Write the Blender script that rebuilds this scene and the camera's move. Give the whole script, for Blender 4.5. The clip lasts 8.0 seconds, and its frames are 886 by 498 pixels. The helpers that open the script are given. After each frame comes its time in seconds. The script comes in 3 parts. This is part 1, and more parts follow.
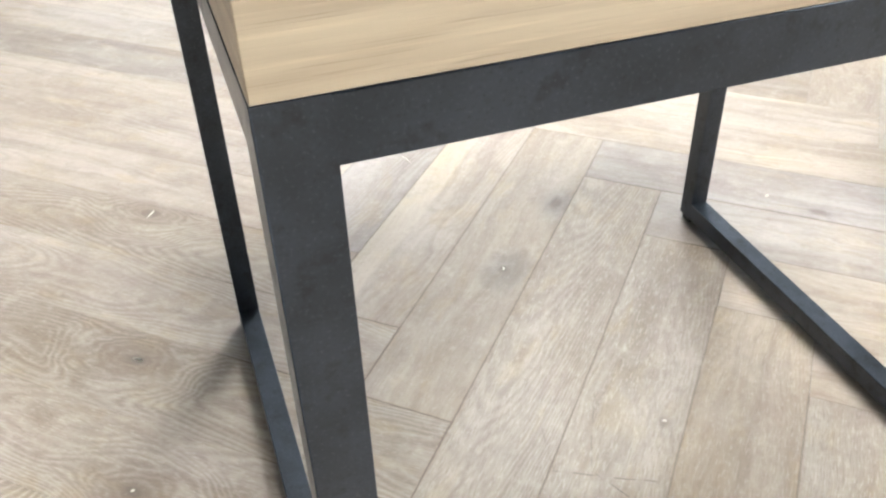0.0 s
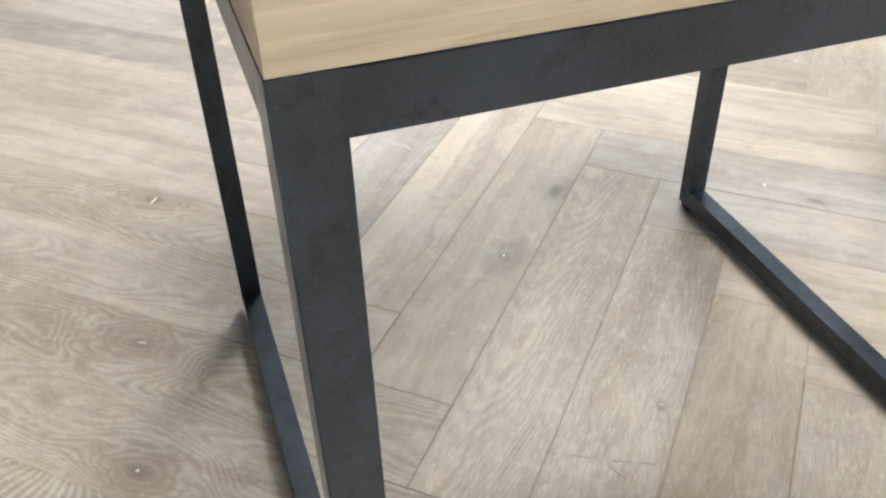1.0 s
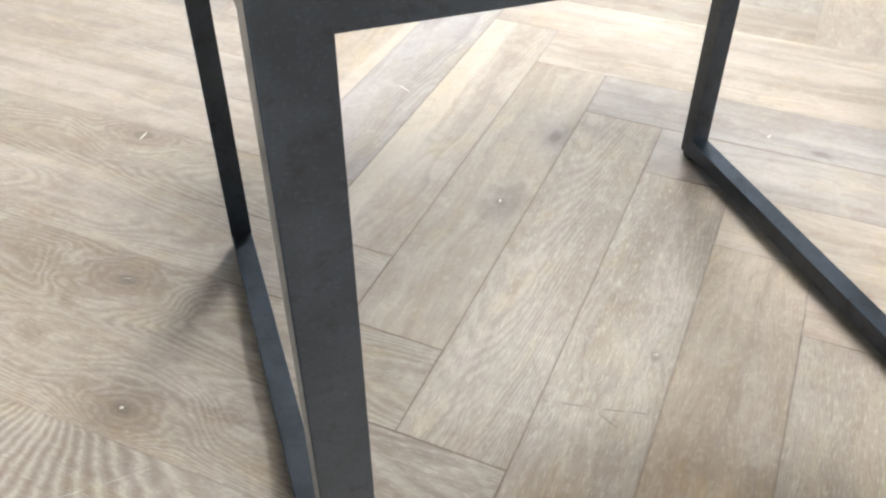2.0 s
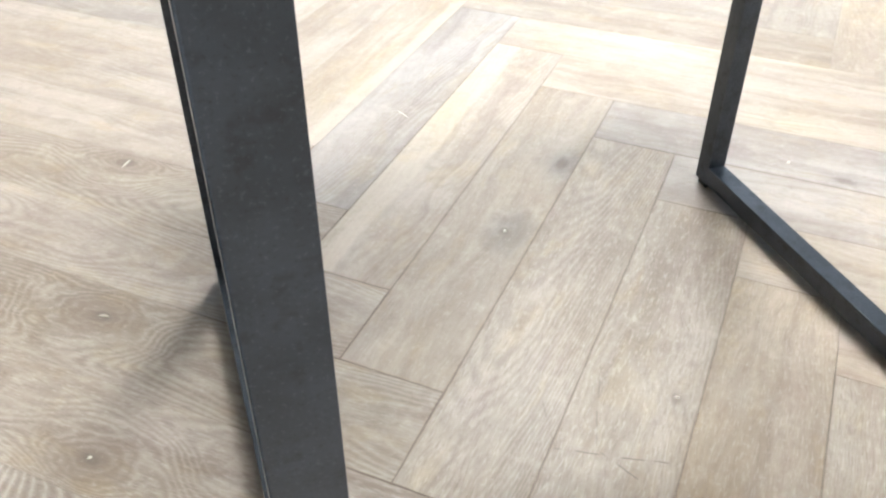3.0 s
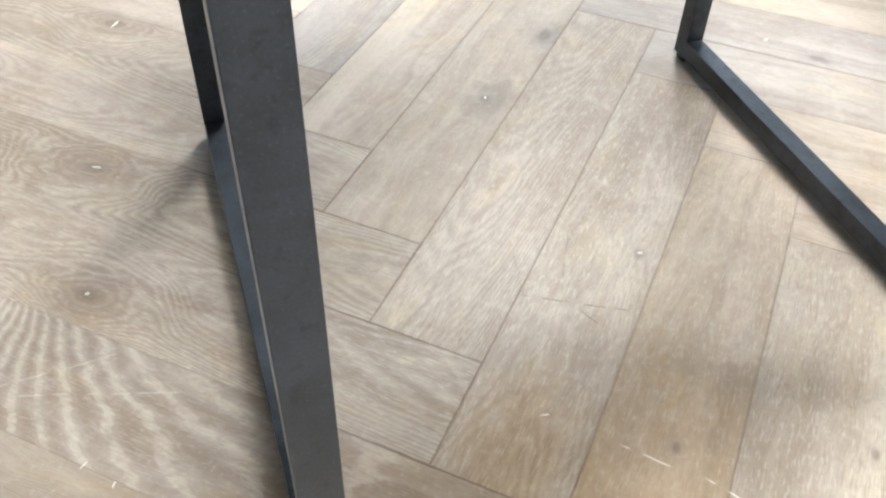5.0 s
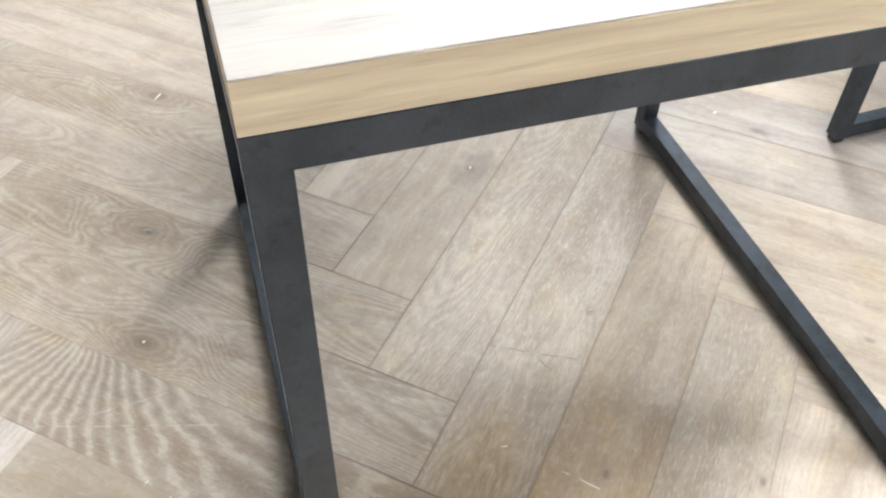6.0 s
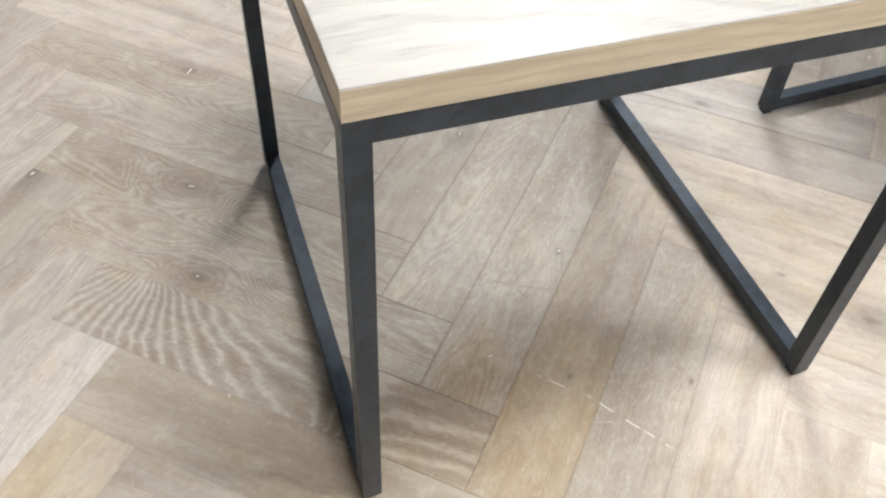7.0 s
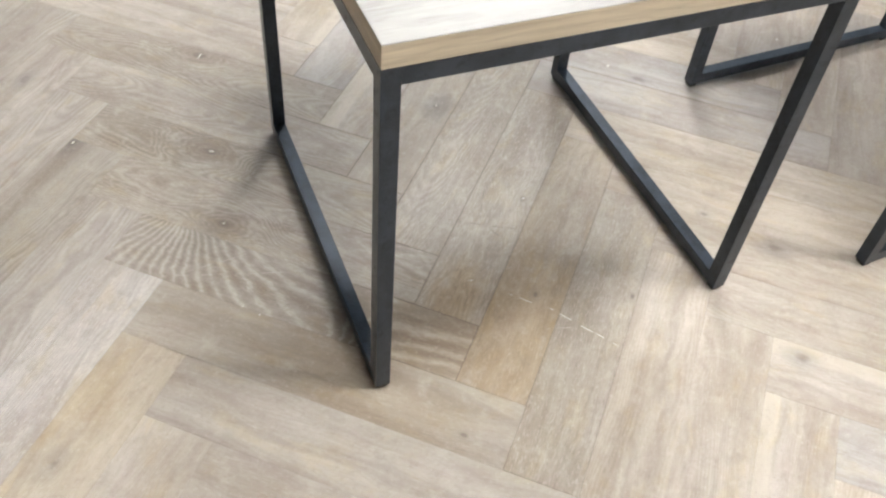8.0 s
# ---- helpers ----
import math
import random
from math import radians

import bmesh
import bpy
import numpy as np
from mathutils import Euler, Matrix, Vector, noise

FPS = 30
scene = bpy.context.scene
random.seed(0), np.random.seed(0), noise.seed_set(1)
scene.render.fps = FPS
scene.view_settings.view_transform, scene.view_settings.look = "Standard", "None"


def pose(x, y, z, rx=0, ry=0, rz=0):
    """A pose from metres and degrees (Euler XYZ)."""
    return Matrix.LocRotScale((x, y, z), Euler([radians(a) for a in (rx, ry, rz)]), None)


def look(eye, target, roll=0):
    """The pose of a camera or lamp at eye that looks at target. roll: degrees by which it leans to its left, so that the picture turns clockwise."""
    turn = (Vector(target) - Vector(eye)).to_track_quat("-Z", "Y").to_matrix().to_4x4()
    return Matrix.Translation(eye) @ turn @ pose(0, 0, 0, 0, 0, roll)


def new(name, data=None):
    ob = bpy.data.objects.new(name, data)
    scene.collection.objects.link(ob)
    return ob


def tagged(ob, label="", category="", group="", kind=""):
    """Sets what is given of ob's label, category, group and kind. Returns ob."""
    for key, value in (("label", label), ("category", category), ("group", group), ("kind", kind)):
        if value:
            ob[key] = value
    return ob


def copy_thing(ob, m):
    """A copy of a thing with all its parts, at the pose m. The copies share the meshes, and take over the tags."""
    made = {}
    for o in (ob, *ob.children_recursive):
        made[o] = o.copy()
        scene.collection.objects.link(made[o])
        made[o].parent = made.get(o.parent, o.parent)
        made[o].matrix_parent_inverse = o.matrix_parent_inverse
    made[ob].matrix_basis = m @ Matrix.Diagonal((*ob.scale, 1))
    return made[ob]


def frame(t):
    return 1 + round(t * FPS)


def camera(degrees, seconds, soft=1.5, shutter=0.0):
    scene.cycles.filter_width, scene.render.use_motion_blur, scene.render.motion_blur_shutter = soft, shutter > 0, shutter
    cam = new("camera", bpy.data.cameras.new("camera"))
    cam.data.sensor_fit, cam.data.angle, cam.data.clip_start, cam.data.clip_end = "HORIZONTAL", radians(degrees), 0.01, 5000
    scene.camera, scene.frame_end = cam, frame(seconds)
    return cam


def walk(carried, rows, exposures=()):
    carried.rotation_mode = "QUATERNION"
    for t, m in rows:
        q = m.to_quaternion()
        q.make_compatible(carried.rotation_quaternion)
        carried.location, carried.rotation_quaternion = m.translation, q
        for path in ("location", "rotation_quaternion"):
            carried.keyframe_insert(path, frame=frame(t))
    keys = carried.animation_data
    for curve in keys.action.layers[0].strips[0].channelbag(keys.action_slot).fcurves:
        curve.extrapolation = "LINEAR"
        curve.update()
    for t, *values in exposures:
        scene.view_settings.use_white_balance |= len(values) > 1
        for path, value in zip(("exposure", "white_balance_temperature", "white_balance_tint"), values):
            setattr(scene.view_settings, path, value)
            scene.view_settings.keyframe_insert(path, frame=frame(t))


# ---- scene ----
# ================= camera and its walk =================
cam = camera(53.48, 8.0, soft=2.3)
# seconds, eye x y z, yaw to the left, pitch up, roll
PATH = [
    (0, -0.0148, -0.1769, 0.5793, -18.325, -36.820, -1.916),
    (0.5, -0.0184, -0.1784, 0.5802, -18.284, -36.846, -1.959),
    (1, -0.0196, -0.1867, 0.5806, -18.345, -37.348, -1.629),
    (1.5, -0.0195, -0.1961, 0.5678, -18.590, -40.522, -0.201),
    (1.7, -0.0197, -0.1935, 0.5670, -18.580, -40.580, -0.100),
    (2.8, 0.0020, -0.1350, 0.5275, -18.720, -38.600, 0.150),
    (3, -0.0018, -0.1357, 0.5200, -18.638, -38.085, -0.117),
    (3.5, -0.0103, -0.1454, 0.5164, -18.517, -39.897, 0.504),
    (4, -0.0085, -0.1627, 0.5072, -18.786, -42.231, 1.007),
    (4.2, -0.0096, -0.1689, 0.5055, -18.978, -43.007, 1.187),
    (5.3, -0.0076, -0.1967, 0.5404, -19.701, -44.941, 1.934),
    (5.5, -0.0102, -0.2082, 0.5844, -19.095, -44.836, 1.572),
    (6, -0.0064, -0.2565, 0.6892, -18.357, -45.792, 1.437),
    (6.5, -0.0461, -0.3376, 0.7662, -19.300, -48.012, 2.334),
    (7, -0.0820, -0.3907, 0.8280, -21.087, -48.260, 3.440),
    (7.5, -0.1532, -0.4791, 0.9104, -24.411, -47.752, 4.807),
    (8, -0.2015, -0.5696, 0.9410, -25.818, -47.919, 5.692),
]


def aim(x, y, z, yaw, pitch, roll):
    return pose(x, y, z, 0, 0, yaw) @ pose(0, 0, 0, 90 + pitch, 0, 0) @ pose(0, 0, 0, 0, 0, roll)


EXPOSURES = [(0.0, 0.43), (0.5, 0.1), (1.0, 0.17), (1.5, 0.22), (3.0, 0.48), (3.5, 0.28), (4.0, 0.46), (5.5, 0.53), (6.0, 0.33), (6.5, 0.27), (7.0, 0.11), (7.5, -0.04), (8.0, 0.0)]
walk(cam, [(t, aim(*p)) for t, *p in PATH], EXPOSURES)

# ================= world and light =================
world = bpy.data.worlds.new("world")
world.use_nodes = True
scene.world = world
sky = world.node_tree.nodes.new("ShaderNodeTexSky")
sky.sky_type, sky.sun_disc, sky.sun_elevation, sky.sun_rotation = "NISHITA", False, radians(35), radians(200)
world.node_tree.links.new(sky.outputs[0], world.node_tree.nodes["Background"].inputs["Color"])
world.node_tree.nodes["Background"].inputs["Strength"].default_value = 0.10

PANEL_GLOW = 38.5
DAYLIGHT = 40.0
PANEL_TINT = (0.975, 0.985, 0.975, 1)


# ================= materials =================
class Nodes:
    """Short writing for a material's node tree."""

    def __init__(self, name):
        self.mat = bpy.data.materials.new(name)
        self.mat.use_nodes = True
        self.tree = self.mat.node_tree
        self.bsdf = self.tree.nodes["Principled BSDF"]

    def put(self, socket, value):
        if isinstance(value, bpy.types.NodeSocket):
            self.tree.links.new(value, socket)
        elif value is not None:
            socket.default_value = value

    def math(self, op, a, b=None, c=None, clamp=False):
        n = self.tree.nodes.new("ShaderNodeMath")
        n.operation, n.use_clamp = op, clamp
        for k, v in enumerate((a, b, c)):
            self.put(n.inputs[k], v)
        return n.outputs[0]

    def add(self, a, b):
        return self.math("ADD", a, b)

    def mul(self, a, b):
        return self.math("MULTIPLY", a, b)

    def sub(self, a, b):
        return self.math("SUBTRACT", a, b)

    def ramp(self, value, lo, hi, a=0.0, b=1.0):
        n = self.tree.nodes.new("ShaderNodeMapRange")
        n.interpolation_type = "SMOOTHSTEP"
        for k, v in enumerate((value, lo, hi, a, b)):
            self.put(n.inputs[k], v)
        return n.outputs[0]

    def split(self, vector):
        n = self.tree.nodes.new("ShaderNodeSeparateXYZ")
        self.put(n.inputs[0], vector)
        return n.outputs[0], n.outputs[1], n.outputs[2]

    def join(self, x, y, z):
        n = self.tree.nodes.new("ShaderNodeCombineXYZ")
        for k, v in enumerate((x, y, z)):
            self.put(n.inputs[k], v)
        return n.outputs[0]

    def noise(self, vector, scale=1.0, detail=2.0, rough=0.5):
        n = self.tree.nodes.new("ShaderNodeTexNoise")
        self.put(n.inputs["Vector"], vector)
        n.inputs["Scale"].default_value = scale
        n.inputs["Detail"].default_value = detail
        n.inputs["Roughness"].default_value = rough
        return n.outputs["Fac"]

    def mix(self, fac, a, b, kind="MIX"):
        n = self.tree.nodes.new("ShaderNodeMix")
        n.data_type, n.blend_type = "RGBA", kind
        self.put(n.inputs[0], fac)
        for k, v in ((6, a), (7, b)):
            self.put(n.inputs[k], (*v, 1) if isinstance(v, tuple) else v)
        return n.outputs[2]

    def attribute(self, name, vector=False):
        n = self.tree.nodes.new("ShaderNodeAttribute")
        n.attribute_type, n.attribute_name = "OBJECT", name
        return n.outputs["Vector" if vector else "Fac"]

    def place(self, kind="Object"):
        return self.tree.nodes.new("ShaderNodeTexCoord").outputs[kind]

    def world_place(self):
        return self.tree.nodes.new("ShaderNodeNewGeometry").outputs["Position"]

    def island(self):
        return self.tree.nodes.new("ShaderNodeNewGeometry").outputs["Random Per Island"]

    def bump(self, height, strength, distance):
        n = self.tree.nodes.new("ShaderNodeBump")
        n.inputs["Strength"].default_value = strength
        n.inputs["Distance"].default_value = distance
        self.put(n.inputs["Height"], height)
        self.put(self.bsdf.inputs["Normal"], n.outputs[0])

    def finish(self, color, rough, metal=0.0, spec=0.5):
        self.put(self.bsdf.inputs["Base Color"], color if not isinstance(color, tuple) else (*color, 1))
        self.put(self.bsdf.inputs["Roughness"], rough)
        self.put(self.bsdf.inputs["Metallic"], metal)
        self.put(self.bsdf.inputs["Specular IOR Level"], spec)
        return self.mat


def knot_field(n, x, y, knot):
    """Distance to a knot, in its own sizes: longer along the grain."""
    kx, ky, ks = n.split(knot)
    dx, dy = n.mul(n.sub(x, kx), 0.62), n.sub(y, ky)
    d = n.math("SQRT", n.add(n.mul(dx, dx), n.mul(dy, dy)))
    return d, n.math("DIVIDE", d, n.math("MAXIMUM", ks, 0.0005)), ks


def oak_floor(name, joined):
    """Brushed, white-oiled oak. One plank: x along the grain, y across, in metres."""
    n = Nodes(name)
    if joined:
        r = n.island()
        x, y, _ = n.split(n.place("UV"))
        seed = n.mul(r, 90.0)
        tone = n.sub(n.mul(n.math("FRACT", n.mul(r, 7.31)), 2.0), 1.0)
        warm, figure = n.math("FRACT", n.mul(r, 13.7)), 0.2
        centre, slope, bend = n.mul(n.sub(n.math("FRACT", n.mul(r, 31.9)), 0.5), 0.12), 14.0, 2200.0
        fields, sway, brush, bands = [], 6.0, 0.5, 0.3
    else:
        x, y, _ = n.split(n.place())
        seed, tone, warm, figure = (n.attribute(k) for k in ("seed", "tone", "warm", "figure"))
        centre, slope, bend = (n.attribute(k) for k in ("centre", "slope", "bend"))
        brush, bands, sap_side, sap_at = (n.attribute(k) for k in ("brush", "bands", "sap_side", "sap_at"))
        stain, stain_shade_by = n.attribute("stain", True), n.attribute("stain_shade_by")
        arch, arch_at, sway, swirl = (n.attribute(k) for k in ("arch", "arch_at", "sway", "swirl"))
        fields = [knot_field(n, x, y, n.attribute(k, True)) for k in ("knot_a", "knot_b")]
        half_x, half_y = n.attribute("half_long"), n.attribute("half_wide")
    # year rings: a flat-sawn face cuts them in arches, which bend round the knots
    drift = n.noise(n.join(n.mul(x, 5.0), n.mul(y, 16.0), seed), 1.0, 2.0, 0.55)
    fine_drift = n.noise(n.join(n.mul(x, 30.0), n.mul(y, 90.0), seed), 1.0, 2.0, 0.5)
    off = n.sub(y, centre)
    height = n.add(n.add(n.mul(x, slope), n.mul(n.mul(off, off), bend)), n.add(n.mul(drift, sway), n.mul(fine_drift, 0.55)))
    if not joined:
        fan = n.math("ARCTAN2", n.add(off, 0.0), n.sub(x, arch_at))
        height = n.add(height, n.mul(fan, arch))
        height = n.add(height, n.mul(n.mul(n.mul(off, off), n.attribute("late")), n.ramp(x, -0.06, -0.17)))
    for d, q, size in fields:
        height = n.add(height, n.mul(n.math("EXPONENT", n.mul(n.mul(q, q), -0.10)), 3.0))
        close = n.ramp(n.add(q, n.mul(n.sub(drift, 0.5), 4.0)), 4.4, 1.4, 0.0, swirl)
        height = n.add(n.mul(height, n.sub(1.0, close)), n.mul(close, n.add(n.mul(d, 165.0), n.add(n.mul(fine_drift, 2.4), n.mul(drift, 7.0)))))
    ring = n.add(n.mul(n.math("SINE", n.mul(height, 6.2832)), 0.5), 0.5)
    shown = n.ramp(n.noise(n.join(n.mul(x, 7.0), n.mul(y, 26.0), n.add(seed, 30.0)), 1.0, 2.0), 0.32, 0.58, 0.28, 1.0)
    for d, q, size in fields:
        near = n.ramp(q, 5.5, 1.5, 0.0, swirl)
        shown, figure = n.math("MAXIMUM", shown, n.mul(near, 0.7)), n.add(figure, n.mul(near, 0.10))
    ripple = n.noise(n.join(n.mul(n.add(x, n.mul(fine_drift, 0.012)), 75.0), n.mul(n.add(y, n.mul(drift, 0.06)), 210.0), n.add(seed, 41.0)), 1.0, 2.0, 0.6)
    torn = n.noise(n.join(n.mul(x, 190.0), n.mul(y, 480.0), n.add(seed, 33.0)), 1.0, 1.0, 0.5)
    line = n.mul(n.mul(n.ramp(n.add(ring, n.mul(n.sub(torn, 0.5), 0.5)), 0.62, 0.95), n.ramp(ripple, 0.25, 0.6, 0.35, 1.0)), n.math("MAXIMUM", shown, n.ramp(figure, 0.85, 0.97)))
    wave = n.noise(n.join(n.mul(x, 9.0), n.mul(y, 22.0), n.add(seed, 50.0)), 1.0, 2.0, 0.5)
    bent = n.add(y, n.mul(n.sub(wave, 0.5), 0.045))
    calm = n.add(y, n.mul(n.sub(wave, 0.5), 0.010))
    # pores: fine short dashes along the grain, and limed flecks
    pores = n.noise(n.join(n.mul(x, 34.0), n.mul(bent, 800.0), seed), 1.0, 2.0, 0.6)
    dash = n.ramp(pores, 0.52, 0.72)
    fleck = n.ramp(n.noise(n.join(n.mul(x, 105.0), n.mul(calm, 560.0), n.add(seed, 9.0)), 1.0, 1.0, 0.5), 0.54, 0.72)
    scored = n.ramp(n.noise(n.join(n.mul(x, 70.0), n.mul(calm, 620.0), n.add(seed, 14.0)), 1.0, 1.0, 0.6), 0.54, 0.70)
    cloud = n.noise(n.join(n.mul(x, 4.0), n.mul(y, 14.0), n.add(seed, 3.0)), 1.0, 3.0, 0.55)
    streak = n.noise(n.join(n.mul(x, 2.2), n.mul(bent, 75.0), n.add(seed, 5.0)), 1.0, 3.0, 0.6)
    colour = n.mix(n.ramp(cloud, 0.3, 0.72), OAK_DARK, OAK_LIGHT)
    mottle = n.noise(n.join(n.mul(x, 17.0), n.mul(y, 42.0), n.add(seed, 12.0)), 1.0, 4.0, 0.65)
    colour = n.mix(n.ramp(mottle, 0.46, 0.72, 0.0, 0.32), colour, OAK_GREY)
    colour = n.mix(n.ramp(mottle, 0.46, 0.24, 0.0, 0.42), colour, OAK_BROWN)
    rays = n.noise(n.join(n.mul(n.add(x, n.mul(drift, 0.05)), 150.0), n.mul(y, 48.0), n.add(seed, 17.0)), 1.0, 2.0, 0.6)
    colour = n.mix(n.mul(n.ramp(rays, 0.56, 0.72), n.mul(shown, 0.10)), colour, OAK_LIMED)
    colour = n.mix(n.mul(n.ramp(rays, 0.44, 0.30), n.mul(shown, 0.10)), colour, OAK_DEEP)
    colour = n.mix(n.mul(n.ramp(streak, 0.42, 0.7), 0.35), colour, OAK_DEEP)
    patch = n.ramp(n.noise(n.join(n.mul(x, 5.0), n.mul(y, 10.0), n.add(seed, 21.0)), 1.0, 2.0), 0.35, 0.65, 0.45, 1.0)
    colour = n.mix(n.math("MULTIPLY", warm, patch, clamp=True), colour, n.mix(1.0, colour, OAK_WARM, "MULTIPLY"))
    colour = n.mix(n.math("MULTIPLY", warm, -1.0, clamp=True), colour, n.mix(1.0, colour, OAK_COOL, "MULTIPLY"))
    colour = n.mix(n.mul(line, n.mul(n.mul(figure, figure), n.add(0.45, n.mul(dash, 0.48)))), colour, OAK_LIMED)
    colour = n.mix(n.mul(n.ramp(ring, 0.5, 0.0), n.mul(n.mul(figure, shown), 0.45)), colour, OAK_DEEP)
    # broad wavy bands of early and late wood
    sweep = n.noise(n.join(n.mul(x, 3.2), n.mul(bent, 38.0), n.add(seed, 61.0)), 1.0, 2.0, 0.5)
    colour = n.mix(n.mul(n.ramp(sweep, 0.48, 0.70), n.mul(bands, 0.36)), colour, OAK_LIMED)
    colour = n.mix(n.mul(n.ramp(sweep, 0.48, 0.30), n.mul(bands, 0.22)), colour, OAK_DEEP)
    # brushed pores, dark, and limed flecks
    colour = n.mix(n.mul(dash, n.add(0.06, n.mul(brush, 0.22))), colour, OAK_DEEP)
    colour = n.mix(n.mul(scored, n.mul(brush, 0.34)), colour, OAK_DEEP)
    colour = n.mix(n.mul(fleck, n.mul(brush, 0.36)), colour, OAK_LIMED)
    colour = n.mix(n.mul(n.ramp(ripple, 0.60, 0.74), 0.14), colour, OAK_LIMED)
    colour = n.mix(n.mul(n.ramp(ripple, 0.40, 0.26), 0.16), colour, OAK_DEEP)
    if not joined:
        # pale sapwood along one edge; warm stains, part wood tone, part painted table shade
        edge = n.add(n.sub(n.mul(y, sap_side), sap_at), n.mul(n.sub(drift, 0.5), 0.022))
        colour = n.mix(n.mul(n.ramp(edge, -0.002, 0.006, 0.0, 0.42), n.math("ABSOLUTE", sap_side)), colour, OAK_SAP)
        sx, sy, sr = n.split(stain)
        ex, ey = n.mul(n.sub(x, sx), 0.55), n.sub(y, sy)
        far = n.math("DIVIDE", n.math("SQRT", n.add(n.mul(ex, ex), n.mul(ey, ey))), n.math("MAXIMUM", sr, 0.001))
        far = n.add(far, n.add(n.mul(n.sub(wave, 0.5), 0.9), n.mul(n.sub(streak, 0.5), 0.8)))
        colour = n.mix(n.mul(n.ramp(far, 1.25, 0.35), stain_shade_by), colour, n.mix(1.0, colour, OAK_OILED_SHADE, "MULTIPLY"))
    for d, q, size in fields:
        wobble = n.add(q, n.mul(n.sub(fine_drift, 0.5), 0.9))
        colour = n.mix(n.ramp(n.add(wobble, n.mul(n.sub(cloud, 0.5), 3.0)), 2.7, 0.3, 0.0, n.sub(n.ramp(size, 0.007, 0.012, 0.22, 0.55), n.mul(swirl, 0.36))), colour, KNOT_GREY)
        colour = n.mix(n.mul(n.ramp(wobble, 2.6, 1.0), n.mul(swirl, 0.40)), colour, OAK_BROWN)
        colour = n.mix(n.ramp(wobble, 0.85, 0.2, 0.0, 0.60), colour, OAK_KNOT)
    hue = n.noise(n.join(n.mul(x, 13.0), n.mul(bent, 30.0), n.add(seed, 70.0)), 1.0, 3.0, 0.6)
    colour = n.mix(n.ramp(hue, 0.52, 0.70, 0.0, 0.8), colour, n.mix(1.0, colour, (1.04, 1.0, 0.89), "MULTIPLY"))
    colour = n.mix(n.ramp(hue, 0.48, 0.30, 0.0, 0.8), colour, n.mix(1.0, colour, (1.0, 0.985, 1.01), "MULTIPLY"))
    shade = n.add(1.0, n.mul(tone, 0.30))
    colour = n.mix(1.0, colour, n.join(shade, shade, shade), "MULTIPLY")
    # foot wear over the whole floor, and the dashed scratch
    where = n.world_place()
    wear = n.noise(where, 6.0, 4.0, 0.6)
    colour = n.mix(n.ramp(wear, 0.55, 0.75, 0.0, 0.25), colour, (0.34, 0.30, 0.26))
    # blotches of oil and dirt, a thumb's width and less
    blotch = n.noise(where, 24.0, 5.0, 0.68)
    colour = n.mix(n.ramp(blotch, 0.52, 0.72, 0.0, 0.26), colour, OAK_LIMED)
    colour = n.mix(n.ramp(blotch, 0.48, 0.28, 0.0, 0.30), colour, OAK_DEEP)
    grit = n.noise(where, 170.0, 3.0, 0.7)
    colour = n.mix(n.ramp(grit, 0.56, 0.72, 0.0, 0.22), colour, OAK_LIMED)
    colour = n.mix(n.ramp(grit, 0.44, 0.28, 0.0, 0.22), colour, OAK_DEEP)
    wx, wy, _ = n.split(where)
    if not joined:
        # grime that has settled along the joints
        rim = n.math("MINIMUM", n.sub(half_x, n.math("ABSOLUTE", x)), n.sub(half_y, n.math("ABSOLUTE", y)))
        rim = n.add(rim, n.mul(n.sub(n.noise(n.join(n.mul(x, 90.0), n.mul(y, 90.0), seed), 1.0, 2.0), 0.5), 0.0016))
        dirt = n.add(n.attribute("grime"), n.mul(n.attribute("end_grime"), n.ramp(x, -0.07, -0.16)))
        colour = n.mix(n.ramp(rim, 0.0014, 0.0004, 0.0, dirt), colour, JOINT_BROWN)
        colour = n.mix(n.ramp(rim, 0.006, 0.001, 0.0, n.mul(n.attribute("grime"), 0.10)), colour, JOINT_BROWN)
        for (ax, ay), (bx, by), strength, ink in SCRATCHES:
            span = math.hypot(bx - ax, by - ay)
            cx, cy = (bx - ax) / span, (by - ay) / span
            rx, ry = n.sub(wx, ax), n.sub(wy, ay)
            along = n.add(n.mul(rx, cx), n.mul(ry, cy))
            across = n.math("ABSOLUTE", n.add(n.sub(n.mul(rx, -cy), n.mul(ry, -cx)), n.mul(n.sub(n.noise(n.join(n.mul(along, 30.0), 0.0, 0.0)), 0.5), 0.004)))
            inside = n.mul(n.ramp(along, -0.004, 0.004), n.ramp(along, span + 0.004, span - 0.004))
            broken = n.ramp(n.noise(n.join(n.mul(along, 60.0), 4.0, 0.0), 1.0, 1.0), 0.42, 0.55)
            mark = n.mul(n.mul(n.ramp(across, 0.0011, 0.0003), inside), n.mul(broken, strength))
            colour = n.mix(mark, colour, ink)
    relief = n.add(n.mul(dash, -0.6), n.mul(line, n.mul(figure, -0.5)))
    n.bump(relief, 0.35, 0.0006)
    rough = n.add(FLOOR_ROUGH, n.add(n.mul(n.sub(wear, 0.5), 0.16), n.mul(dash, 0.06)))
    return n.finish(colour, rough, 0.0, 0.4)


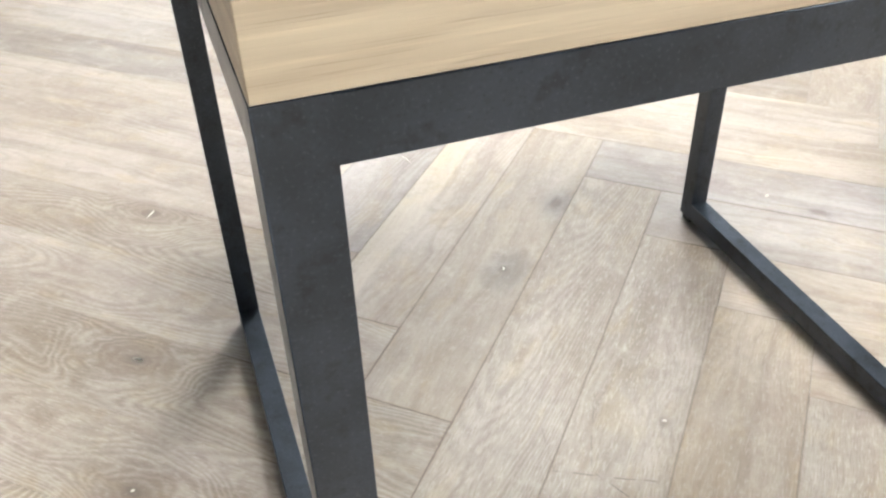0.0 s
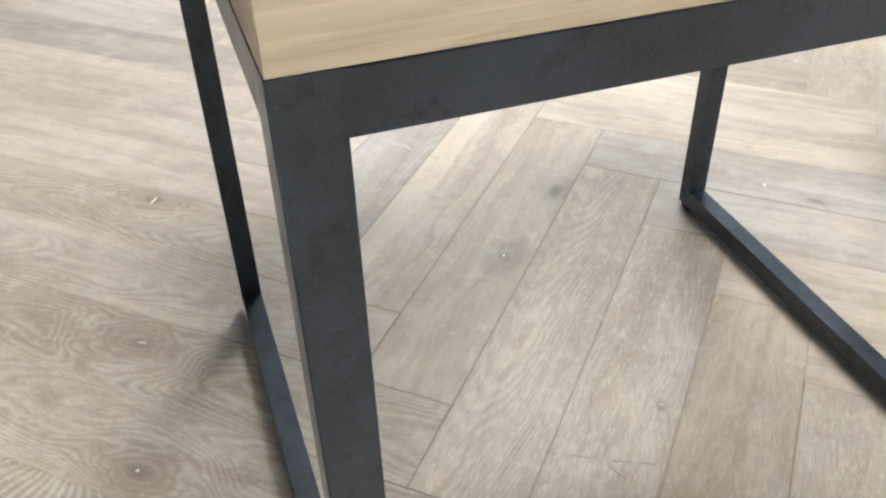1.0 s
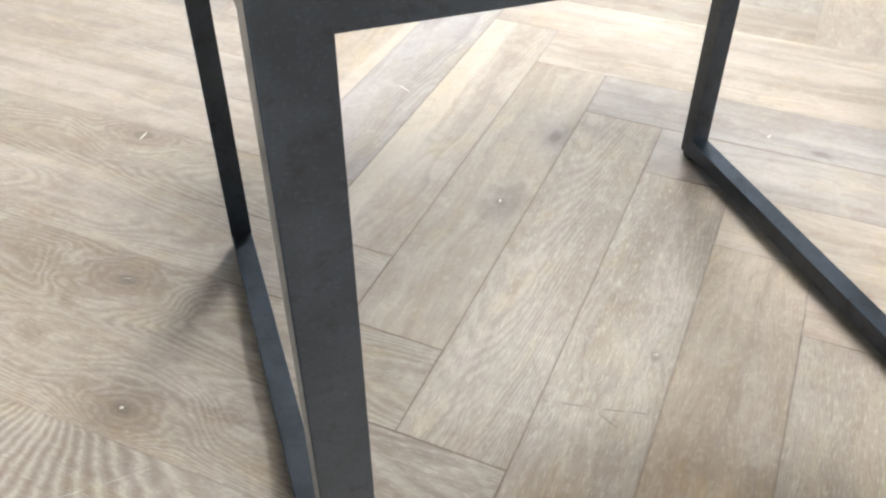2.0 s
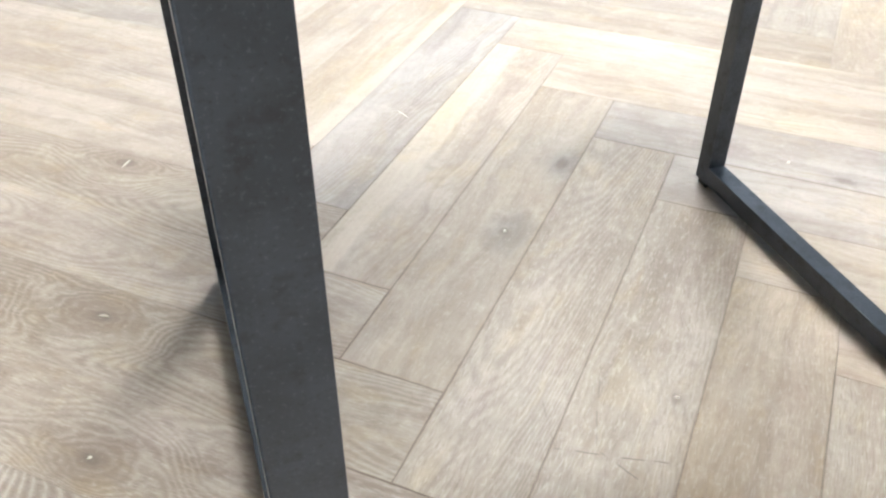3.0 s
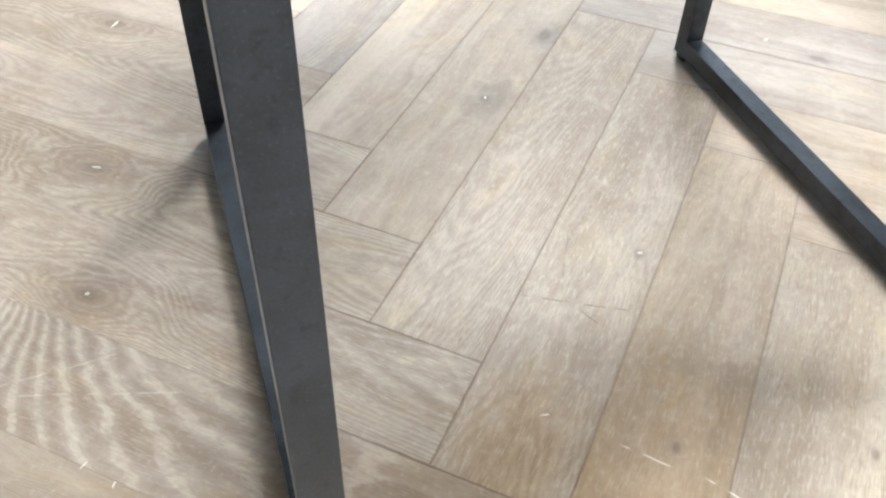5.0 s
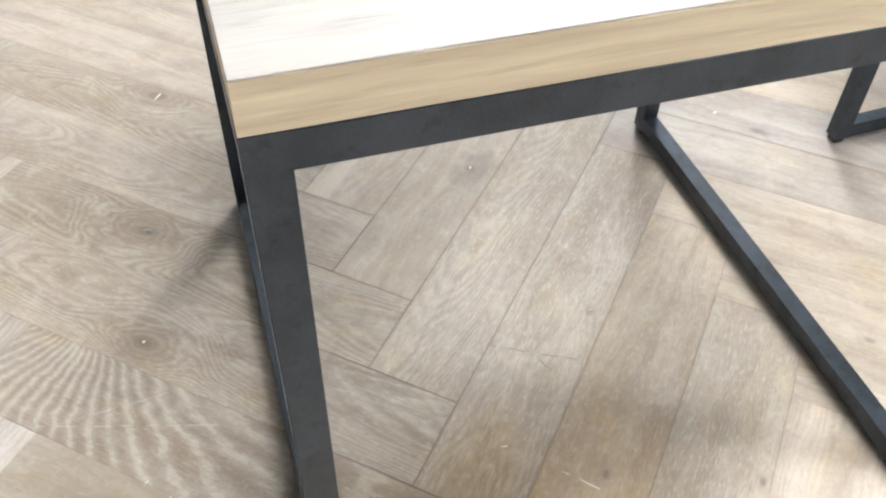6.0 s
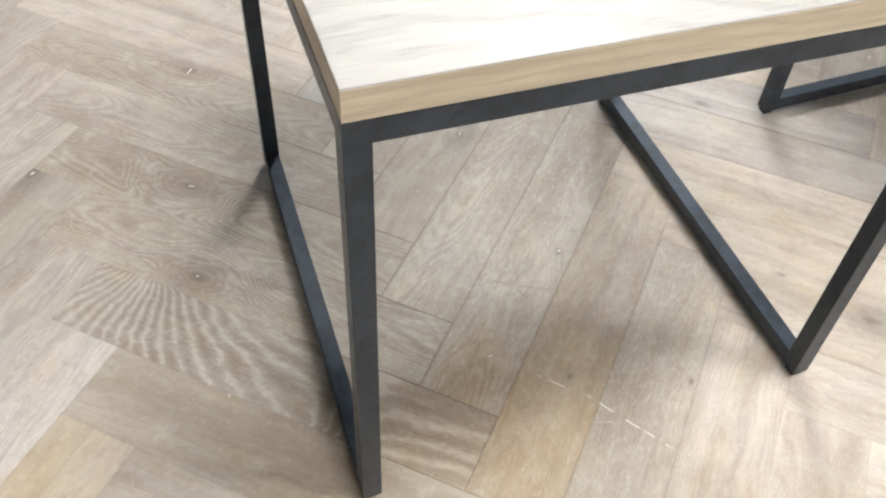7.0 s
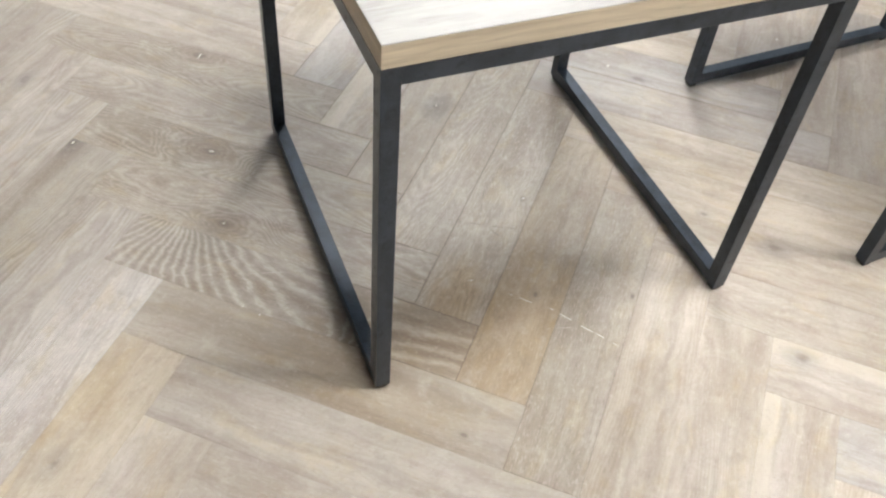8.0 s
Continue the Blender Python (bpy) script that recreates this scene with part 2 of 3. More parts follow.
OAK_DARK, OAK_LIGHT = (0.330, 0.276, 0.231), (0.446, 0.396, 0.349)
OAK_DEEP, OAK_LIMED = (0.222, 0.176, 0.140), (0.600, 0.545, 0.487)
OAK_GREY, OAK_BROWN = (0.460, 0.420, 0.385), (0.300, 0.224, 0.166)
OAK_WARM, OAK_COOL, OAK_KNOT = (1.07, 0.975, 0.72), (0.935, 0.985, 1.07), (0.165, 0.135, 0.115)
KNOT_GREY = (0.190, 0.172, 0.165)
# second colour: brown wood tone with some of the tabletop's shadow in it
OAK_SAP, OAK_OILED_SHADE = (0.56, 0.505, 0.415), (0.97, 0.82, 0.58)
JOINT_BROWN = (0.130, 0.092, 0.062)
FLOOR_ROUGH = 0.45
SCRATCHES = [((0.225, 0.089), (0.255, 0.058), 0.8, (0.74, 0.70, 0.64)), ((0.268, 0.048), (0.330, -0.043), 0.9, (0.74, 0.70, 0.64)),
             ((0.211, 0.239), (0.291, 0.196), 0.65, OAK_KNOT),
             ((0.242, 0.225), (0.263, 0.181), 0.65, OAK_KNOT),
             ((0.283, 0.305), (0.239, 0.226), 0.40, OAK_KNOT),
             ((-0.214, 0.269), (-0.058, 0.224), 0.25, (0.74, 0.70, 0.64)),
             ((-0.181, 0.267), (-0.098, 0.273), 0.25, (0.74, 0.70, 0.64)),
             ((0.225, 0.300), (0.213, 0.240), 0.30, OAK_KNOT),
             ((0.248, 0.017), (0.296, 0.005), 0.30, (0.74, 0.70, 0.64))]


def oak_table(name, light, dark, deep, wave):
    """Pale oiled oak of the table tops and their edges, grain along x."""
    n = Nodes(name)
    x, y, z = n.split(n.place())
    across = n.add(y, n.mul(z, 1.7))
    drift = n.noise(n.join(n.mul(x, 3.5), n.mul(across, 9.0), 2.0), 1.0, 3.0, 0.55)
    height = n.add(n.add(n.mul(x, 5.0), n.mul(across, wave)), n.mul(drift, 6.0))
    ring = n.add(n.mul(n.math("SINE", n.mul(height, 6.2832)), 0.5), 0.5)
    pores = n.ramp(n.noise(n.join(n.mul(x, 32.0), n.mul(across, 850.0), 1.0), 1.0, 2.0, 0.6), 0.5, 0.72)
    cloud = n.noise(n.join(n.mul(x, 6.0), n.mul(across, 45.0), 7.0), 1.0, 3.0, 0.6)
    colour = n.mix(n.ramp(cloud, 0.3, 0.7), dark, light)
    colour = n.mix(n.mul(n.ramp(ring, 0.6, 1.0), n.add(0.2, n.mul(pores, 0.45))), colour, deep)
    colour = n.mix(n.mul(pores, 0.22), colour, deep)
    pale = n.noise(n.join(n.mul(x, 14.0), n.mul(across, 260.0), 11.0), 1.0, 3.0, 0.6)
    colour = n.mix(n.ramp(pale, 0.52, 0.75, 0.0, 0.55), colour, tuple(min(0.85, 1.22 * c) for c in light))
    n.bump(n.add(n.mul(pores, -0.6), n.mul(ring, -0.3)), 0.3, 0.0005)
    return n.finish(colour, n.add(0.38, n.mul(cloud, 0.1)), 0.0, 0.5)


def blackened_steel(name):
    """Black powder-coated steel tube, faintly mottled."""
    n = Nodes(name)
    where = n.place()
    blot = n.noise(where, 30.0, 4.0, 0.6)
    fine = n.noise(where, 420.0, 2.0, 0.5)
    cloud = n.noise(where, 7.0, 3.0, 0.5)
    colour = n.mix(n.ramp(blot, 0.32, 0.68), (0.026, 0.034, 0.045), (0.043, 0.055, 0.074))
    colour = n.mix(n.ramp(cloud, 0.5, 0.75, 0.0, 0.5), colour, (0.056, 0.069, 0.086))
    stain = n.noise(where, 75.0, 3.0, 0.65)
    colour = n.mix(n.ramp(stain, 0.54, 0.68, 0.0, 0.45), colour, (0.016, 0.017, 0.020))
    fleck = n.ramp(n.noise(where, 260.0, 2.0, 0.5), 0.68, 0.78, 0.0, 0.35)
    colour = n.mix(fleck, colour, (0.10, 0.115, 0.135))
    speck = n.noise(where, 780.0, 2.0, 0.6)
    colour = n.mix(n.ramp(speck, 0.56, 0.74, 0.0, 0.55), colour, (0.018, 0.021, 0.025))
    colour = n.mix(n.ramp(speck, 0.44, 0.26, 0.0, 0.50), colour, (0.080, 0.096, 0.115))
    n.bump(n.add(fine, n.mul(blot, 1.5)), 0.10, 0.0003)
    return n.finish(colour, n.add(0.25, n.add(n.mul(blot, 0.16), n.mul(n.ramp(stain, 0.5, 0.7), 0.10))), 0.38, 0.50)


def painted(name, colour, rough=0.7, grain=60.0):
    n = Nodes(name)
    where = n.world_place()
    a, b = n.noise(where, grain, 3.0), n.noise(where, 1.3, 3.0)
    low = tuple(0.92 * c for c in colour)
    n.bump(a, 0.1, 0.001)
    return n.finish(n.mix(n.ramp(b, 0.3, 0.7), low, colour), rough)


def glowing(name, colour, strength):
    n = Nodes(name)
    n.put(n.bsdf.inputs["Emission Color"], colour)
    n.bsdf.inputs["Emission Strength"].default_value = strength
    return n.finish((0.8, 0.8, 0.8), 0.5)


PLANK_OAK = oak_floor("oiled_oak_plank", False)
FAR_OAK = oak_floor("oiled_oak_far", True)
TOP_OAK = oak_table("pale_oak_top", (0.390, 0.370, 0.346), (0.345, 0.324, 0.300), (0.215, 0.195, 0.178), 28.0)
EDGE_OAK = oak_table("pale_oak_edge", (0.69, 0.590, 0.440), (0.55, 0.455, 0.330), (0.42, 0.325, 0.225), 60.0)
STEEL = blackened_steel("blackened_steel")
RUBBER = painted("black_plastic", (0.012, 0.012, 0.012), 0.55, 300.0)
# unseen walls and ceiling: made-up paints, chosen for how much light they bounce
WALL = painted("grey_wall_paint", (0.34, 0.335, 0.325))
WHITE_WALL = painted("white_wall_paint", (0.80, 0.79, 0.77))
DARK_WALL = painted("charcoal_wall_paint", (0.12, 0.12, 0.12))
CEILING = painted("pale_ceiling", (0.38, 0.38, 0.375))
SCREED = painted("grey_screed", (0.10, 0.09, 0.08), 0.9)
FIXTURE = painted("white_metal", (0.80, 0.80, 0.80), 0.4, 200.0)
glass = Nodes("window_glass")
glass.bsdf.inputs["Transmission Weight"].default_value = 1.0
GLASS = glass.finish((0.95, 0.97, 0.96), 0.02)
GLOW = glowing("panel_light", PANEL_TINT, PANEL_GLOW)
TABLE_GLOW = glowing("table_panel_light", PANEL_TINT, 1.04 * PANEL_GLOW)
EAST_GLOW = glowing("aisle_panel_light", PANEL_TINT, 1.25 * PANEL_GLOW)
BRIGHT_GLOW = glowing("bright_panel_light", PANEL_TINT, 1.74 * PANEL_GLOW)


# ================= mesh helpers =================
def mesh_of(name, bm, material):
    data = bpy.data.meshes.new(name)
    bm.normal_update()
    bm.to_mesh(data)
    bm.free()
    data.materials.append(material)
    return data


def part(name, bm, material, parent=None, label=""):
    ob = new(name, mesh_of(name, bm, material))
    ob.parent = parent
    return tagged(ob, label)


def box(lo, hi, bevel=0.0, steps=1):
    bm = bmesh.new()
    bmesh.ops.create_cube(bm, size=1.0)
    size = [b - a for a, b in zip(lo, hi)]
    mid = [(a + b) / 2 for a, b in zip(lo, hi)]
    for v in bm.verts:
        v.co = Vector(c * s + m for c, s, m in zip(v.co, size, mid))
    if bevel:
        bmesh.ops.bevel(bm, geom=list(bm.edges), offset=bevel, segments=steps, affect="EDGES", profile=0.5)
    return bm


def tube(start, end, width, round_at=(1, 1, 1, 1), radius_of=0.0007):
    """A square steel tube from start to end along one axis; its long edges are rounded, or sharp where others butt on."""
    bm = bmesh.new()
    half, outline = width / 2, []
    for (cx, cy, first), soft_edge in zip(((1, 1, 0), (-1, 1, 90), (-1, -1, 180), (1, -1, 270)), round_at):
        radius = radius_of if soft_edge else 0.00003
        for k in range(6):
            a = radians(first + 18 * k)
            outline.append((cx * (half - radius) + radius * math.cos(a), cy * (half - radius) + radius * math.sin(a)))
    start, end = Vector(start), Vector(end)
    way = (end - start).normalized()
    side = Vector((1, 0, 0)) if abs(way.x) < 0.5 else Vector((0, 1, 0))
    up = way.cross(side)
    rings = [[bm.verts.new(p + side * a + up * b) for a, b in outline] for p in (start, end)]
    count = len(outline)
    for k in range(count):
        face = bm.faces.new((rings[0][k], rings[0][(k + 1) % count], rings[1][(k + 1) % count], rings[1][k]))
        face.smooth = k % 6 != 5
    bm.faces.new(list(reversed(rings[0])))
    bm.faces.new(rings[1])
    return bm


def empty(name, m=Matrix()):
    ob = new(name)
    ob.empty_display_size = 0.1
    ob.matrix_basis = m
    return ob


# ================= the room =================
X0, X1, Y0, Y1, HIGH = -4.2, 5.6, -4.4, 3.6, 2.80
WIN_X, WIN_Z = (-0.4, 5.1), (0.25, 2.70)


def wall(name, lo, hi, label, paint):
    tagged(part(name, box(lo, hi), paint), label, "wall", kind="structure")


def boxes(*pairs):
    """Boxes that butt on one another, as one mesh."""
    bm = bmesh.new()
    for lo, hi in pairs:
        data = bpy.data.meshes.new("piece")
        piece = box(lo, hi)
        piece.to_mesh(data)
        piece.free()
        bm.from_mesh(data)
        bpy.data.meshes.remove(data)
    return bm


tagged(part("wall_north", boxes(((X0 - 0.32, Y1, -0.05), (WIN_X[0], Y1 + 0.32, HIGH)), ((WIN_X[1], Y1, -0.05), (X1 + 0.32, Y1 + 0.32, HIGH)),
                                ((WIN_X[0], Y1, -0.05), (WIN_X[1], Y1 + 0.32, WIN_Z[0])), ((WIN_X[0], Y1, WIN_Z[1]), (WIN_X[1], Y1 + 0.32, HIGH))), WALL),
       "grey painted wall with a wide shop window", "wall", kind="structure")
window = tagged(empty("window_1", pose(WIN_X[0], Y1, WIN_Z[0])), "wide shop window letting in overcast daylight", "window", kind="structure")
span, rise = WIN_X[1] - WIN_X[0], WIN_Z[1] - WIN_Z[0]
part("window_frame", boxes(((0, 0.08, 0), (span, 0.13, 0.06)), ((0, 0.08, rise - 0.06), (span, 0.13, rise)),
                           *(((x, 0.08, 0.06), (x + 0.06, 0.13, rise - 0.06)) for x in (0, span / 3 - 0.03, 2 * span / 3 - 0.03, span - 0.06))), FIXTURE, window)
for bay in range(3):
    pane = part("pane", box((bay * span / 3 + 0.031, 0.10, 0.061), ((bay + 1) * span / 3 - 0.031, 0.106, rise - 0.061)), GLASS, window)
    pane.visible_shadow = False
sky_light = bpy.data.lights.new("window_daylight", "AREA")
sky_light.shape, sky_light.size, sky_light.size_y, sky_light.energy, sky_light.color = "RECTANGLE", span - 0.1, rise - 0.1, DAYLIGHT, (0.68, 0.85, 1.0)
new("window_daylight", sky_light).matrix_basis = look((sum(WIN_X) / 2, Y1 + 0.03, sum(WIN_Z) / 2), (sum(WIN_X) / 2, 0, sum(WIN_Z) / 2))
wall("wall_south", (X0 - 0.32, Y0 - 0.32, -0.05), (X1 + 0.32, Y0, HIGH), "plain white painted plaster wall", WHITE_WALL)
wall("wall_east", (X1, Y0, -0.05), (X1 + 0.32, Y1, HIGH), "plain grey painted plaster wall", WALL)
wall("wall_west", (X0 - 0.32, Y0, -0.05), (X0, Y1, HIGH), "plain charcoal painted plaster wall", DARK_WALL)
tagged(part("ceiling", box((X0 - 0.32, Y0 - 0.32, HIGH), (X1 + 0.32, Y1 + 0.32, HIGH + 0.15)), CEILING), "plain pale grey showroom ceiling", "ceiling", kind="structure")
floor = tagged(part("floor", box((X0 - 0.32, Y0 - 0.32, -0.15), (X1 + 0.32, Y1 + 0.32, -0.015)), SCREED), "grey-brown oiled oak herringbone parquet floor", "floor", kind="structure")


def ceiling_light(m, glow, label, half=0.25):
    """A square light panel set under the ceiling; its origin is the middle of its top."""
    lamp = tagged(empty("ceiling_light", m), label, "ceiling light", "ceiling light panels")
    a, b = half + 0.015, half
    for lo, hi in (((-a, -a, -0.03), (a, -b, 0)), ((-a, b, -0.03), (a, a, 0)), ((-a, -b, -0.03), (-b, b, 0)), ((b, -b, -0.03), (a, b, 0))):
        part("frame", box(lo, hi), FIXTURE, lamp)
    part("diffuser", box((-b + 0.002, -b + 0.002, -0.024), (b - 0.002, b - 0.002, -0.006)), glow, lamp, "glowing white diffuser")
    return lamp


LAMPS = [(0.24, -0.17), (0.80, -0.17)]
EAST_LAMPS = [(2.03, -1.07), (2.59, -1.18)]
ceiling_light(pose(0.36, -1.91, HIGH), GLOW, "square white ceiling light panel, switched on, over the open floor")
first_lamp = ceiling_light(pose(*LAMPS[0], HIGH), TABLE_GLOW, "square white ceiling light panel, switched on, above the side tables", 0.26)
ceiling_light(pose(1.31, 2.22, HIGH), BRIGHT_GLOW, "bright square ceiling light panel near the window", 0.33)
for lamp_x, lamp_y in LAMPS[1:]:
    copy_thing(first_lamp, pose(lamp_x, lamp_y, HIGH))
east_lamp = ceiling_light(pose(*EAST_LAMPS[0], HIGH), EAST_GLOW, "square white ceiling light panel, switched on, over the far aisle")
copy_thing(east_lamp, pose(*EAST_LAMPS[1], HIGH))


# ================= the side tables =================
def side_table(m, wide, deep, high, tube_width, thick, rails_along_y, label):
    """A square table: steel tube frame, two floor rails, oak top. Origin: floor under its front left corner."""
    table = tagged(empty("side_table", m), label, "side table", "nesting side tables")
    foot, w = 0.0076, tube_width
    top_z = high - thick
    h = w / 2
    for x in (h, wide - h):
        for y in (h, deep - h):
            outer = [(cx > 0) == (x > wide / 2) and (cy > 0) == (y > deep / 2) for cx, cy in ((1, 1), (-1, 1), (-1, -1), (1, -1))]
            part("leg", tube((x, y, foot), (x, y, top_z), w, outer, 0.0006), STEEL, table)
            part("foot_glide", box((x - h + 0.002, y - h + 0.002, 0.0), (x + h - 0.002, y + h - 0.002, foot), 0.0015), RUBBER, table, "black plastic glide")
    for y in (h, deep - h):
        part("top_rail", tube((w, y, top_z - h), (wide - w, y, top_z - h), w, radius_of=0.0004), STEEL, table)
    for x in (h, wide - h):
        part("top_rail", tube((x, w, top_z - h), (x, deep - w, top_z - h), w, radius_of=0.0004), STEEL, table)
    if rails_along_y:
        for x in (h, wide - h):
            part("floor_rail", tube((x, w, foot + h), (x, deep - w, foot + h), w), STEEL, table)
    else:
        for y in (h, deep - h):
            part("floor_rail", tube((w, y, foot + h), (wide - w, y, foot + h), w), STEEL, table)
    band = 0.0025
    skin = high - 0.0012
    top = part("tabletop", box((band, band, top_z), (wide - band, deep - band, skin)), TOP_OAK, table, "pale limed oak top")
    part("veneer", box((0.0003, 0.0003, skin), (wide - 0.0003, deep - 0.0003, high), 0.0004), TOP_OAK, top, "whitewashed oak veneer")
    low = top_z + 0.0001
    part("edge_band", box((0.0003, 0.0003, low), (wide - 0.0003, band, skin), 0.0003), EDGE_OAK, top, "oak edge strip")
    part("edge_band", box((0.0003, deep - band, low), (wide - 0.0003, deep - 0.0003, skin), 0.0003), EDGE_OAK, top, "oak edge strip")
    for a, b in ((0.0003, band), (wide - band, wide - 0.0003)):
        side = part("edge_band", box((band, -b, low), (deep - band, -a, skin), 0.0003), EDGE_OAK, top, "oak edge strip")
        side.matrix_basis = pose(0, 0, 0, 0, 0, 90)
    return table


side_table(pose(0, 0, 0), 0.520, 0.5183, 0.5152, 0.0189, 0.0252, True,
           "square pale oak side table on a black steel tube frame")
side_table(pose(0.7442, -0.0335, 0, 0, 0, 2.2), 0.468, 0.468, 0.4500, 0.0189, 0.0252, False,
           "smaller oak-topped side table with black steel frame beside the larger one")


# ================= herringbone floor =================
RATIO = 5.485
ORIGIN = Vector((0.15811, 0.18452))
STEP_U, STEP_V = Vector((0.06413, 0.07061)), Vector((-0.07023, 0.06290))
GAP, DEEP = 0.00007, 0.015
# knots that stand out: x, y, size, on the floor
KNOTS = [(-0.069, 0.750, 0.014), (-0.101, 0.500, 0.014), (-0.115, 0.340, 0.0125), (0.277, 0.500, 0.012), (0.383, 0.594, 0.012),
         (0.323, 0.254, 0.008), (0.260, 0.076, 0.005), (0.578, 0.137, 0.006),
         (-0.297, 0.582, 0.011), (0.652, 0.466, 0.010), (-0.353, 0.765, 0.009), (0.389, 0.029, 0.005),
         (0.555, -0.139, 0.010), (-0.379, 0.025, 0.008), (0.641, 0.042, 0.010), (0.081, -0.095, 0.005)]


def plank_places():
    for c in range(-14, 15):
        for k in range(-70, 71):
            yield "u", k, c, k + c * RATIO, k - c * RATIO, RATIO, 1.0
            yield "v", k, c, k + c * RATIO, k + 1 - c * RATIO, 1.0, RATIO


def plank_verts(long, wide, e=0.0004):
    """A plank with eased top edges, x along the grain, top at 0."""
    a, b = long / 2 - GAP, wide / 2 - GAP
    out = []
    for inset, z in ((e, 0.0), (0.0, -e * 0.8), (0.0, -DEEP)):
        out += [(-a + inset, -b + inset, z), (a - inset, -b + inset, z), (a - inset, b - inset, z), (-a + inset, b - inset, z)]
    return out


PLANK_FACES = [(0, 1, 2, 3)] + [(4 + k, 4 + (k + 1) % 4, (k + 1) % 4, k) for k in range(4)] + [(8 + k, 8 + (k + 1) % 4, 4 + (k + 1) % 4, 4 + k) for k in range(4)]
unit_u, unit_v = STEP_U.length, STEP_V.length
plank_mesh = {}
for family, long, wide in (("u", RATIO * unit_u, unit_v), ("v", RATIO * unit_v, unit_u)):
    for fit_of, eased in (("open", 0.00030), ("tight", 0.00010)):
        data = bpy.data.meshes.new("plank")
        data.from_pydata(plank_verts(long, wide, eased), [], PLANK_FACES)
        data.materials.append(PLANK_OAK)
        plank_mesh[family, fit_of] = data

NEAR = Vector((0.25, 0.65))
dice = random.Random(11)
all_planks = []
for family, k, c, u, v, du, dv in plank_places():
    mid = ORIGIN + STEP_U * (u + du / 2) + STEP_V * (v + dv / 2)
    if X0 - 0.05 < mid.x < X1 + 0.05 and Y0 - 0.05 < mid.y < Y1 + 0.05:
        along = STEP_U if family == "u" else STEP_V
        all_planks.append(((mid - NEAR).length, family, k, c, mid, math.atan2(along.y, along.x)))
all_planks.sort(key=lambda p: (p[0], p[1], p[2], p[3]))

